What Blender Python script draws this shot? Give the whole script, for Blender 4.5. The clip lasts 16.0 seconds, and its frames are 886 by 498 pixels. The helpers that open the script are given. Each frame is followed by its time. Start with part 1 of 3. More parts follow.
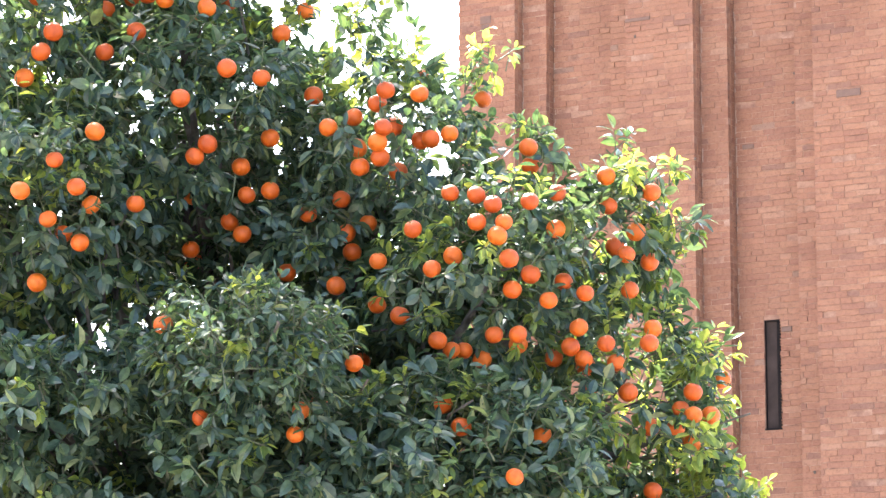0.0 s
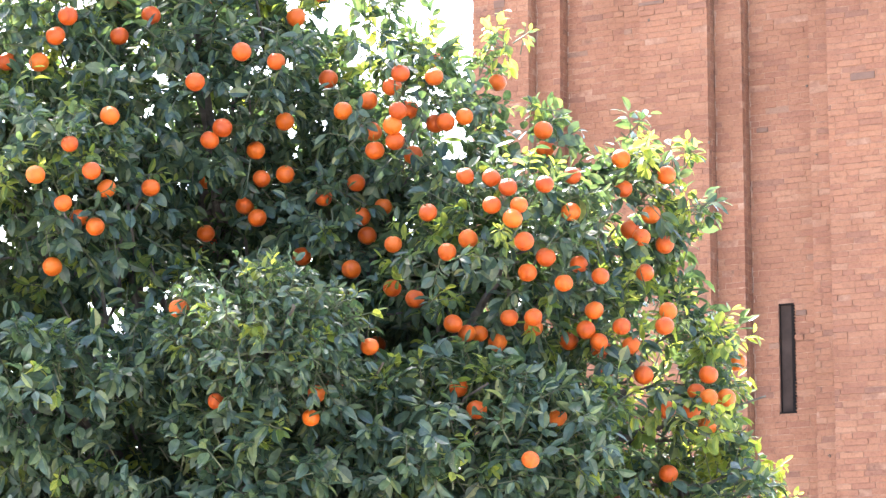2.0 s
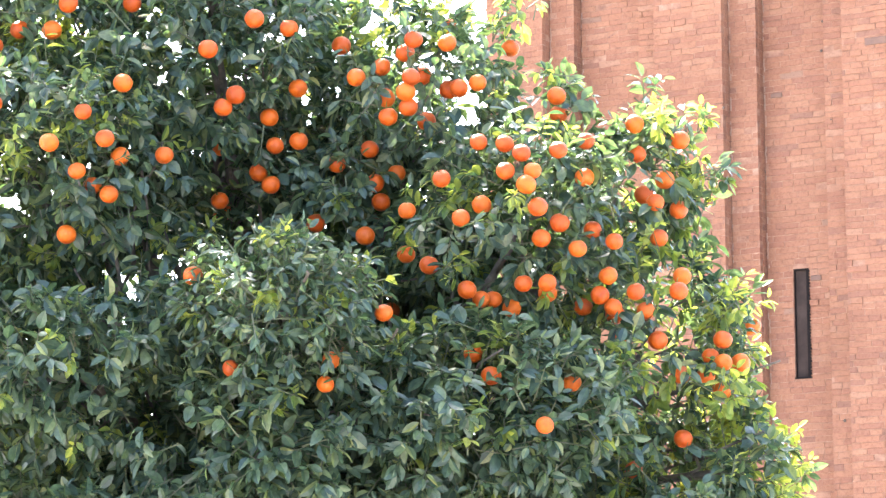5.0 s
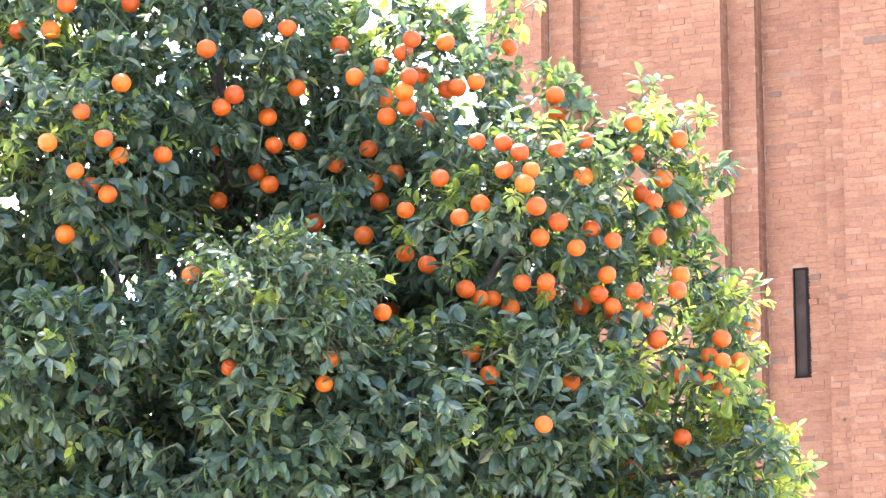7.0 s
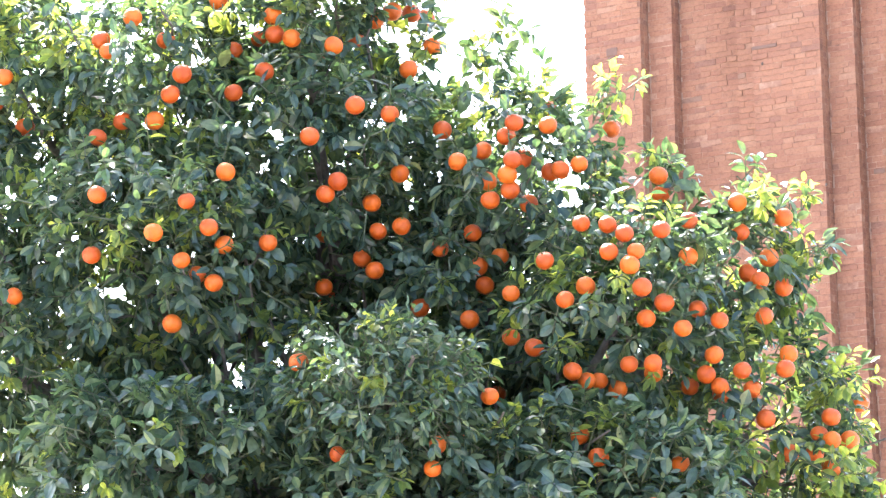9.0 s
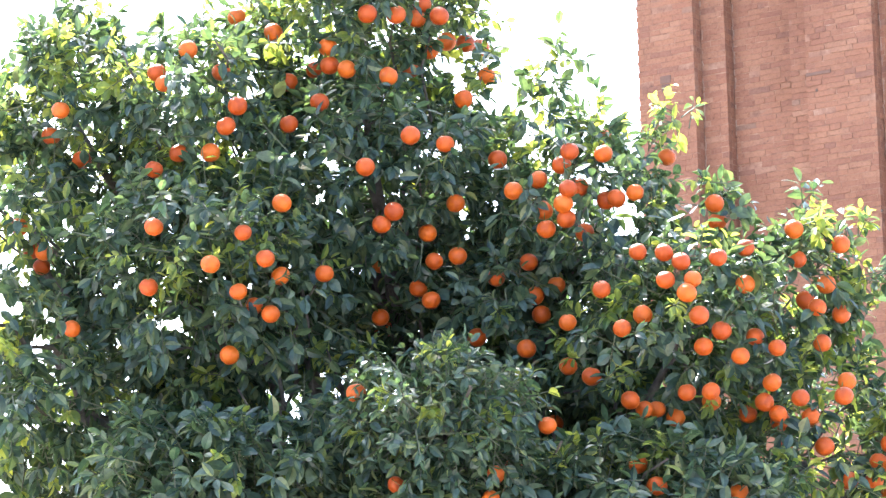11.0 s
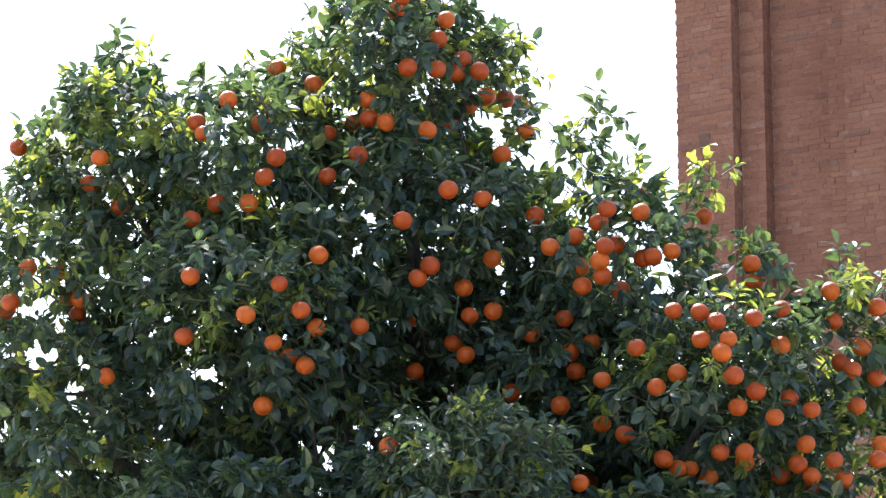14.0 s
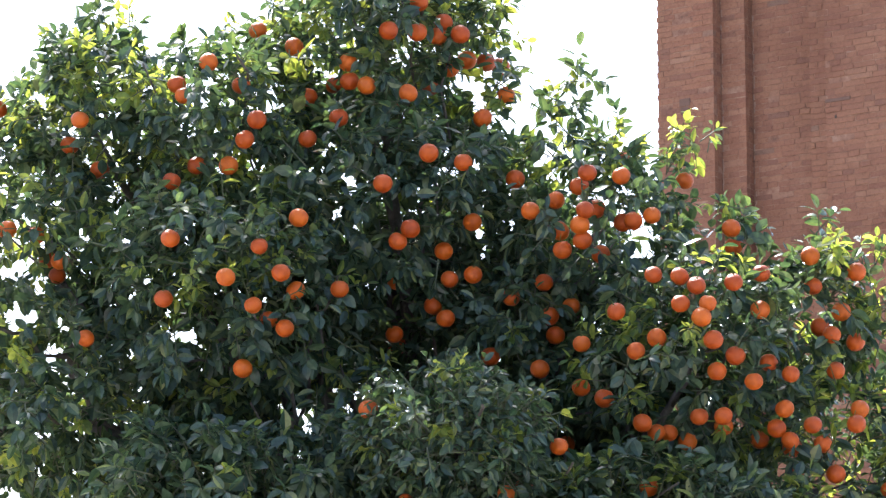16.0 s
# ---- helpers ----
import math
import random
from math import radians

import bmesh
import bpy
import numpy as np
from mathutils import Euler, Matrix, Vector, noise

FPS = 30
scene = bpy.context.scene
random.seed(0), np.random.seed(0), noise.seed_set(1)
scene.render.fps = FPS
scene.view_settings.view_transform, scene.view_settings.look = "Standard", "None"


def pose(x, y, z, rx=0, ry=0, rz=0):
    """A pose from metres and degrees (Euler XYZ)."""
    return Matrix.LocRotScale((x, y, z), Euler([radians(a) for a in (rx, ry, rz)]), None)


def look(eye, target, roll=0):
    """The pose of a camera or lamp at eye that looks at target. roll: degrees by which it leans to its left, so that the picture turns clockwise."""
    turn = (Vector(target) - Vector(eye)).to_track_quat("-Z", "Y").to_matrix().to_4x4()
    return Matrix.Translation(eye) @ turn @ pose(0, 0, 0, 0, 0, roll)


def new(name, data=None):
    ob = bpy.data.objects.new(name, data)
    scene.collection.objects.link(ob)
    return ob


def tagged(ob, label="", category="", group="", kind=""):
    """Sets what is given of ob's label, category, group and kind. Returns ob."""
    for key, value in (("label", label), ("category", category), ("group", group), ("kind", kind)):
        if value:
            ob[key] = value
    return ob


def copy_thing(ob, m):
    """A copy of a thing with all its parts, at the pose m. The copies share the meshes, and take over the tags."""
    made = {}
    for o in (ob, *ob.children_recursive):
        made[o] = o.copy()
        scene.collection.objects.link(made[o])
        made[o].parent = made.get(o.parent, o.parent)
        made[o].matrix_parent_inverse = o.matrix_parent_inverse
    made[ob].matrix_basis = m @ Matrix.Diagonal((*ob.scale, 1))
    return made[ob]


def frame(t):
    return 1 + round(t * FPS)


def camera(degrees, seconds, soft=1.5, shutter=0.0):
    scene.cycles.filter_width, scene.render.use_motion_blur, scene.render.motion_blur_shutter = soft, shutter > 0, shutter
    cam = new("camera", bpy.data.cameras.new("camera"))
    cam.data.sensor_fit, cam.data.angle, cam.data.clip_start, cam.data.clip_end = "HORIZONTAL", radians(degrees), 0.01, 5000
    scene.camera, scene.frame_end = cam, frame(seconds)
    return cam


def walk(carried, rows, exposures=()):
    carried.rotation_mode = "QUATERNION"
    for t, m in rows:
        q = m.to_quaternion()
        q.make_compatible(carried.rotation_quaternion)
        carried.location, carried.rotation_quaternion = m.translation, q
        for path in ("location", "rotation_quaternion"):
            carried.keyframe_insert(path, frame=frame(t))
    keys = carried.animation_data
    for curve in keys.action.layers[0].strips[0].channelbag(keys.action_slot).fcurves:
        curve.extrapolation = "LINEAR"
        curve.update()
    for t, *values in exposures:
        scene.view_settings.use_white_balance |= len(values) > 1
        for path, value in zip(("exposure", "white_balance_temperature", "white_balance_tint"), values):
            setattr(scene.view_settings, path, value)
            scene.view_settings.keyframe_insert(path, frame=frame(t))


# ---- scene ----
cam = camera(17.5, 16.0, soft=1.35)
# seconds, place and Euler angles: the camera is held in the hand, turns where it stands and sways by some centimetres
ROWS = [
    (0.0, 0.000, -0.000, 1.600, 100.494, -0.162, -0.030),
    (0.5, -0.002, -0.000, 1.600, 100.326, -0.191, -0.214),
    (1.0, -0.003, 0.001, 1.596, 100.288, -0.085, -0.030),
    (1.5, -0.005, 0.000, 1.600, 100.274, -0.152, 0.116),
    (2.0, -0.006, 0.001, 1.593, 100.196, -0.082, 0.258),
    (2.5, -0.006, 0.001, 1.594, 100.065, -0.043, 0.363),
    (3.0, -0.006, 0.001, 1.595, 99.870, -0.174, 0.453),
    (3.5, -0.002, 0.002, 1.589, 99.710, -0.063, 0.511),
    (4.0, -0.002, 0.001, 1.591, 99.635, 0.000, 0.575),
    (6.5, -0.001, 0.002, 1.585, 99.485, 0.240, 0.550),
    (7.0, 0.001, 0.002, 1.587, 99.542, 0.207, 0.599),
    (7.5, 0.002, 0.003, 1.582, 99.760, 0.445, 0.794),
    (8.0, 0.000, 0.003, 1.586, 100.522, 0.611, 1.445),
    (8.5, -0.003, 0.003, 1.583, 100.906, 0.883, 2.168),
    (9.0, -0.002, 0.003, 1.586, 101.233, 0.842, 2.830),
    (11.5, -0.011, 0.002, 1.589, 101.893, 0.931, 4.433),
    (12.0, -0.011, 0.001, 1.591, 101.951, 0.596, 4.996),
    (12.5, -0.008, 0.001, 1.593, 102.012, 0.341, 5.140),
    (13.0, -0.007, 0.000, 1.596, 102.206, 0.153, 5.024),
    (13.5, -0.014, -0.001, 1.601, 102.525, -0.108, 4.642),
    (14.0, -0.012, 0.000, 1.595, 102.885, -0.194, 4.426),
    (14.5, -0.012, 0.001, 1.593, 103.011, -0.154, 4.316),
    (15.0, -0.013, 0.002, 1.588, 102.493, -0.024, 4.243),
    (15.5, -0.012, 0.001, 1.590, 102.326, -0.149, 4.138),
    (16.0, -0.012, 0.001, 1.593, 102.168, -0.330, 3.990),
]
EXPOSURES = [(0.0, 3.03, 6260, 10), (2.0, 3.2, 6260, 10), (4.0, 3.42, 6260, 10), (6.5, 3.48, 6260, 10), (7.5, 3.5, 6200, 10), (9.0, 3.26, 5980, 10), (11.5, 2.8, 5870, 10), (12.5, 2.42, 5830, 10), (13.5, 1.96, 5830, 10), (14.5, 1.38, 5900, 10), (15.3, 1.6, 5900, 10), (16.0, 1.82, 5900, 10)]
walk(cam, [(row[0], pose(*row[1:])) for row in ROWS], EXPOSURES)

# ---- sky and sun ----
SUN_TURN, SUN_HEIGHT = radians(-24), radians(54)
world = bpy.data.worlds.new("sky")
scene.world = world
world.use_nodes = True
wt = world.node_tree
sky = wt.nodes.new("ShaderNodeTexSky")
sky.sky_type, sky.sun_disc = "NISHITA", False
sky.sun_elevation, sky.sun_rotation = SUN_HEIGHT, SUN_TURN
sky.air_density, sky.dust_density, sky.ozone_density = 1.0, 4.0, 1.0
wt.links.new(sky.outputs[0], wt.nodes["Background"].inputs[0])
wt.nodes["Background"].inputs[1].default_value = 0.138

sun_way = Vector((math.sin(SUN_TURN) * math.cos(SUN_HEIGHT), math.cos(SUN_TURN) * math.cos(SUN_HEIGHT), math.sin(SUN_HEIGHT)))
sun = new("sun", bpy.data.lights.new("sun", "SUN"))
sun.data.energy, sun.data.angle, sun.data.color = 3.6, radians(0.6), (1.0, 0.97, 0.92)
sun.matrix_world = look(sun_way * 60, (0, 0, 0))


# ---- materials ----
def material(name, rough=0.6, metal=0.0):
    m = bpy.data.materials.new(name)
    m.use_nodes = True
    b = m.node_tree.nodes["Principled BSDF"]
    b.inputs["Roughness"].default_value, b.inputs["Metallic"].default_value = rough, metal
    return m, m.node_tree, b


def node(tree, kind, **values):
    n = tree.nodes.new(kind)
    for key, value in values.items():
        n.inputs[key].default_value = value
    return n


def coords(tree, which="Object"):
    return tree.nodes.new("ShaderNodeTexCoord").outputs[which]


def grain(tree, vector, scale, detail=4.0, rough=0.55):
    n = node(tree, "ShaderNodeTexNoise", Scale=scale, Detail=detail, Roughness=rough)
    tree.links.new(vector, n.inputs["Vector"])
    return n.outputs["Fac"]


def ramp(tree, fac, stops):
    r = tree.nodes.new("ShaderNodeValToRGB")
    while len(r.color_ramp.elements) < len(stops):
        r.color_ramp.elements.new(0.5)
    for e, (at, colour) in zip(r.color_ramp.elements, stops):
        e.position, e.color = at, (*colour, 1)
    tree.links.new(fac, r.inputs[0])
    return r.outputs[0]


def maths(tree, op, a, b):
    n = tree.nodes.new("ShaderNodeMath")
    n.operation = op
    for i, v in enumerate((a, b)):
        if isinstance(v, (int, float)):
            n.inputs[i].default_value = v
        else:
            tree.links.new(v, n.inputs[i])
    return n.outputs[0]


def mix(tree, fac, a, b, blend="MIX"):
    n = tree.nodes.new("ShaderNodeMix")
    n.data_type, n.blend_type = "RGBA", blend
    for socket, v in zip((n.inputs[0], n.inputs[6], n.inputs[7]), (fac, a, b)):
        if isinstance(v, (int, float)):
            socket.default_value = v
        elif isinstance(v, tuple):
            socket.default_value = (*v, 1)
        else:
            tree.links.new(v, socket)
    return n.outputs[2]


def bump(tree, bsdf, height, strength, distance):
    n = node(tree, "ShaderNodeBump", Strength=strength, Distance=distance)
    tree.links.new(height, n.inputs["Height"])
    tree.links.new(n.outputs[0], bsdf.inputs["Normal"])
    return n.outputs[0]


def chance(tree):
    """A random number of each object and of each loose piece in it."""
    a = tree.nodes.new("ShaderNodeObjectInfo").outputs["Random"]
    b = tree.nodes.new("ShaderNodeNewGeometry").outputs["Random Per Island"]
    return maths(tree, "FRACT", maths(tree, "ADD", a, b), 0)


def leaf_material(name, stops, glow, share, rough):
    m, t, b = material(name, rough)
    r = chance(t)
    colour = ramp(t, r, stops)
    patch = ramp(t, grain(t, coords(t), 45, 3), [(0.35, (0.75, 0.75, 0.75)), (0.7, (1.15, 1.15, 1.1))])
    colour = mix(t, 1.0, colour, patch, "MULTIPLY")
    t.links.new(colour, b.inputs["Base Color"])
    b.inputs["Specular IOR Level"].default_value = 0.38
    relief = bump(t, b, grain(t, coords(t), 160, 2), 0.25, 0.002)
    thin = t.nodes.new("ShaderNodeBsdfTranslucent")
    t.links.new(mix(t, 1.0, mix(t, r, glow[0], glow[1]), patch, "MULTIPLY"), thin.inputs[0])
    t.links.new(relief, thin.inputs[1])
    both = t.nodes.new("ShaderNodeMixShader")
    both.inputs[0].default_value = share
    t.links.new(b.outputs[0], both.inputs[1])
    t.links.new(thin.outputs[0], both.inputs[2])
    t.links.new(both.outputs[0], t.nodes["Material Output"].inputs[0])
    return m


LEAF = leaf_material("leaf_green", [(0.0, (0.027, 0.046, 0.038)), (0.40, (0.048, 0.076, 0.058)), (0.80, (0.082, 0.112, 0.075)), (0.96, (0.134, 0.156, 0.078)), (1.0, (0.20, 0.20, 0.08))],
                     ((0.10, 0.18, 0.060), (0.25, 0.34, 0.080)), 0.30, 0.22)
# new growth, and a brighter yellow painted for leaves lit by the sun
YOUNG_LIT = leaf_material("leaf_young_lit", [(0.0, (0.06, 0.11, 0.04)), (0.6, (0.10, 0.16, 0.05)), (1.0, (0.20, 0.24, 0.06))],
                      ((0.34, 0.44, 0.06), (0.70, 0.68, 0.09)), 0.52, 0.30)


def orange_material():
    m, t, b = material("orange_peel", 0.42)
    v = coords(t)
    tone = ramp(t, chance(t), [(0.0, (0.36, 0.056, 0.004)), (0.5, (0.455, 0.080, 0.005)), (1.0, (0.53, 0.112, 0.007))])
    scar = ramp(t, grain(t, v, 18, 5), [(0.48, (1, 1, 1)), (0.72, (0.70, 0.60, 0.5))])
    t.links.new(mix(t, 1.0, tone, scar, "MULTIPLY"), b.inputs["Base Color"])
    b.inputs["Subsurface Weight"].default_value = 0.05
    b.inputs["Specular IOR Level"].default_value = 0.32
    b.inputs["Subsurface Radius"].default_value = (0.012, 0.005, 0.001)
    cells = t.nodes.new("ShaderNodeTexVoronoi")
    cells.inputs["Scale"].default_value = 300
    t.links.new(v, cells.inputs["Vector"])
    bump(t, b, cells.outputs["Distance"], 0.6, 0.002)
    return m


def bark_material():
    m, t, b = material("bark", 0.85)
    v = coords(t)
    t.links.new(ramp(t, grain(t, v, 22, 6, 0.65), [(0.3, (0.035, 0.027, 0.02)), (0.55, (0.09, 0.072, 0.055)), (0.8, (0.17, 0.15, 0.12))]), b.inputs["Base Color"])
    bump(t, b, grain(t, v, 60, 5), 0.6, 0.01)
    return m


def brick_material():
    m, t, b = material("fired_brick", 0.88)
    v = coords(t, "Generated")
    g = t.nodes.new("ShaderNodeNewGeometry").outputs["Position"]
    tone = ramp(t, chance(t), [(0.0, (0.168, 0.084, 0.058)), (0.06, (0.197, 0.089, 0.057)), (0.30, (0.215, 0.099, 0.061)), (0.60, (0.228, 0.107, 0.065)),
                               (0.90, (0.238, 0.116, 0.070)), (0.98, (0.250, 0.130, 0.082)), (0.997, (0.270, 0.155, 0.104)), (1.0, (0.150, 0.086, 0.062))])
    soot = ramp(t, grain(t, g, 0.9, 6, 0.6), [(0.32, (0.80, 0.76, 0.74)), (0.55, (1, 1, 1)), (0.75, (1.06, 1.03, 1.0))])
    speck = ramp(t, grain(t, g, 38, 5, 0.7), [(0.28, (0.72, 0.68, 0.66)), (0.5, (1, 1, 1)), (0.78, (1.12, 1.12, 1.10))])
    # mortar smeared over the faces, and darker burnt patches
    smear = ramp(t, grain(t, g, 7, 8, 0.72), [(0.50, (0, 0, 0)), (0.72, (0.32, 0.32, 0.32))])
    tone = mix(t, smear, tone, (0.258, 0.134, 0.084))
    burnt = ramp(t, grain(t, g, 13, 6, 0.65), [(0.30, (0.78, 0.74, 0.73)), (0.42, (1, 1, 1))])
    tone = mix(t, 1.0, tone, burnt, "MULTIPLY")
    t.links.new(mix(t, 1.0, mix(t, 1.0, tone, soot, "MULTIPLY"), speck, "MULTIPLY"), b.inputs["Base Color"])
    b.inputs["Specular IOR Level"].default_value = 0.25
    bump(t, b, grain(t, g, 70, 5, 0.7), 0.5, 0.006)
    return m


def mortar_material():
    m, t, b = material("mortar", 0.95)
    g = t.nodes.new("ShaderNodeNewGeometry").outputs["Position"]
    t.links.new(ramp(t, grain(t, g, 9, 7, 0.7), [(0.34, (0.12, 0.062, 0.043)), (0.44, (0.19, 0.096, 0.064)), (0.58, (0.255, 0.142, 0.095)), (0.74, (0.32, 0.21, 0.152))]), b.inputs["Base Color"])
    b.inputs["Specular IOR Level"].default_value = 0.2
    bump(t, b, grain(t, g, 90, 4), 0.5, 0.005)
    return m


def plain_material(name, low, high, scale, rough, metal=0.0, shine=0.4):
    m, t, b = material(name, rough, metal)
    g = t.nodes.new("ShaderNodeNewGeometry").outputs["Position"]
    t.links.new(ramp(t, grain(t, g, scale, 6, 0.65), [(0.3, low), (0.7, high)]), b.inputs["Base Color"])
    b.inputs["Specular IOR Level"].default_value = shine
    bump(t, b, grain(t, g, scale * 6, 4), 0.35, 0.004)
    return m


ORANGE, BARK, BRICK, MORTAR = orange_material(), bark_material(), brick_material(), mortar_material()
# grey board of the slit, its colour lowered to include the recess's shadow
SHADED_BOARD = plain_material("shaded_grey_board", (0.020, 0.013, 0.011), (0.046, 0.032, 0.027), 4, 0.9, 0.0, 0.12)
IRON = plain_material("dark_iron", (0.004, 0.003, 0.003), (0.014, 0.010, 0.009), 30, 0.8, 0.0, 0.10)
DARK_GLASS, gt, gb = material("dark_glass", 0.12)
gb.inputs["Base Color"].default_value = (0.02, 0.022, 0.025, 1)
# unseen ground, paler than known, to lift the leaves' undersides
BOUNCE_GROUND = plain_material("pale_bounce_ground", (0.30, 0.275, 0.24), (0.48, 0.445, 0.40), 3, 0.85)
SLATE = plain_material("roof_lead", (0.12, 0.12, 0.12), (0.22, 0.21, 0.20), 2, 0.7)
GREY_BRICK = plain_material("grey_brick", (0.105, 0.060, 0.044), (0.150, 0.084, 0.060), 14, 0.9)
# dark colour painted in place of the shade inside small wall holes
HOLE_SHADE = plain_material("hole_shade", (0.05, 0.037, 0.03), (0.10, 0.07, 0.055), 40, 0.95)
TWIG = plain_material("green_twig", (0.05, 0.06, 0.03), (0.11, 0.115, 0.06), 40, 0.7)
LIME = plain_material("lime_mortar", (0.20, 0.115, 0.082), (0.30, 0.20, 0.15), 20, 0.95)
CALYX = plain_material("calyx_green", (0.06, 0.09, 0.02), (0.12, 0.15, 0.04), 80, 0.7)


# ---- building helpers ----
def part(name, bm, mat, parent=None, label=""):
    """Links a bmesh as one mesh object under its thing."""
    data = bpy.data.meshes.new(name)
    bm.to_mesh(data)
    bm.free()
    data.materials.append(mat)
    ob = new(name, data)
    ob.parent = parent
    return tagged(ob, label)


def bulk(name, verts, faces, mat, parent=None, smooth=False):
    """One mesh object out of arrays: verts (n, 3), faces (m, k) of equal length."""
    data = bpy.data.meshes.new(name)
    verts, faces = np.asarray(verts, dtype=np.float32), np.asarray(faces, dtype=np.int32)
    data.vertices.add(len(verts))
    data.vertices.foreach_set("co", verts.ravel())
    data.loops.add(faces.size)
    data.loops.foreach_set("vertex_index", faces.ravel())
    data.polygons.add(len(faces))
    data.polygons.foreach_set("loop_start", np.arange(0, faces.size, faces.shape[1], dtype=np.int32))
    data.polygons.foreach_set("use_smooth", np.full(len(faces), smooth))
    data.update(calc_edges=True)
    data.materials.append(mat)
    ob = new(name, data)
    ob.parent = parent
    return ob


def box(bm, lo, hi):
    made = bmesh.ops.create_cube(bm, size=1.0)["verts"]
    for v in made:
        v.co = Vector([lo[i] if v.co[i] < 0 else hi[i] for i in range(3)])
    return made


def tube(bm, points, radii, sides=8):
    """A tapered, closed tube along the points."""
    rings = []
    for i, p in enumerate(points):
        way = (points[min(i + 1, len(points) - 1)] - points[max(i - 1, 0)]).normalized()
        a = way.orthogonal().normalized()
        b = way.cross(a)
        rings.append([bm.verts.new(p + radii[i] * (math.cos(k * math.tau / sides) * a + math.sin(k * math.tau / sides) * b)) for k in range(sides)])
    for low, high in zip(rings, rings[1:]):
        # match the ring's start to its neighbour
        shift = min(range(sides), key=lambda s: (high[s].co - low[0].co).length)
        for k in range(sides):
            f = bm.faces.new((low[k], low[(k + 1) % sides], high[(k + 1 + shift) % sides], high[(k + shift) % sides]))
            f.smooth = True
    bm.faces.new(rings[0][::-1])
    bm.faces.new(rings[-1])


# ---- ground: out of view, its paleness added to throw light upwards ----
bm = bmesh.new()
bmesh.ops.create_grid(bm, x_segments=40, y_segments=40, size=1500)
ground = part("ground", bm, BOUNCE_GROUND)
tagged(ground, "unseen ground round the tree and tower, pale to bounce light up", "ground", kind="structure")

# ---- brick tower: its own axes are u along the face, v into the wall, z up ----
TURN, CORNER = radians(-30), Vector((0.148, 27.2, 0.0))
WIDTH, HIGH, STEP = 4.62, 15.0, 0.145
COURSE, BRICK_LONG, BRICK_HIGH, JOINT = 0.0562, 0.228, 0.0480, 0.008
tower = tagged(new("brick_tower"), "tall weathered red brick tower with stepped pilasters", "tower")
tower.matrix_world = Matrix.Translation(CORNER) @ Matrix.Rotation(TURN, 4, "Z")
# strips of the face: start, end, depth behind the pilasters
STRIPS = [(0.0, 0.622, 0), (0.622, 0.889, 1), (0.889, 1.573, 2), (1.573, 1.806, 1), (1.806, 2.507, 0),
          (2.507, 2.787, 1), (2.787, 3.451, 2), (3.451, 3.689, 1), (3.689, WIDTH, 0)]
SLIT = (3.042, 3.196, 4.752, 5.750)
SLIT_DEEP = 0.27
BACK = 0.75


def strip_core(u0, u1, step):
    v = step * STEP + 0.004
    # set back behind the bricks of the returns at either end
    ends = [nearby[2] for nearby in STRIPS if nearby[1] == u0], [nearby[2] for nearby in STRIPS if nearby[0] == u1]
    u0 += 0.005 if not ends[0] or ends[0][0] > step else 0.0
    u1 -= 0.005 if not ends[1] or ends[1][0] > step else 0.0
    cores = [((u0, v, 0), (u1, BACK, HIGH))]
    if u0 < SLIT[0] < u1:
        cores = (((u0, v, 0), (SLIT[0], BACK, HIGH)), ((SLIT[1], v, 0), (u1, BACK, HIGH)),
                       ((SLIT[0], v, 0), (SLIT[1], BACK, SLIT[2])), ((SLIT[0], v, SLIT[3]), (SLIT[1], BACK, HIGH)))
    for lo, hi in cores:
        bm = bmesh.new()
        box(bm, lo, hi)
        part("wall_core", bm, MORTAR, tower)


for strip in STRIPS:
    strip_core(*strip)
for lo, hi in (((0.005, BACK + 0.002, 0), (0.55, 4.6, HIGH)), ((WIDTH - 0.55, BACK + 0.002, 0), (WIDTH - 0.005, 4.6, HIGH)), ((0.552, 4.05, 0), (WIDTH - 0.552, 4.6, HIGH))):
    bm = bmesh.new()
    box(bm, lo, hi)
    part("wall_core", bm, MORTAR, tower)
bm = bmesh.new()
box(bm, (-0.15, -0.15, HIGH + 0.002), (WIDTH + 0.15, 4.75, HIGH + 0.25))
part("roof", bm, SLATE, tower, "plain lead-grey roof slab")


def unit_brick():
    """A brick of size 1 with worn edges, its face towards -v; the back stays open in the mortar."""
    verts = [(-0.5, 0.5, -0.5), (0.5, 0.5, -0.5), (0.5, 0.5, 0.5), (-0.5, 0.5, 0.5),
             (-0.5, -0.47, -0.5), (0.5, -0.47, -0.5), (0.5, -0.47, 0.5), (-0.5, -0.47, 0.5),
             (-0.488, -0.5, -0.44), (0.488, -0.5, -0.44), (0.488, -0.5, 0.44), (-0.488, -0.5, 0.44)]
    faces = [(8, 9, 10, 11), (4, 5, 9, 8), (5, 6, 10, 9), (6, 7, 11, 10), (7, 4, 8, 11), (0, 1, 5, 4), (1, 2, 6, 5), (2, 3, 7, 6), (3, 0, 4, 7)]
    return np.array(verts, dtype=float), np.array(faces)


BRICK_VERTS, BRICK_FACES = unit_brick()
rng = np.random.default_rng(7)


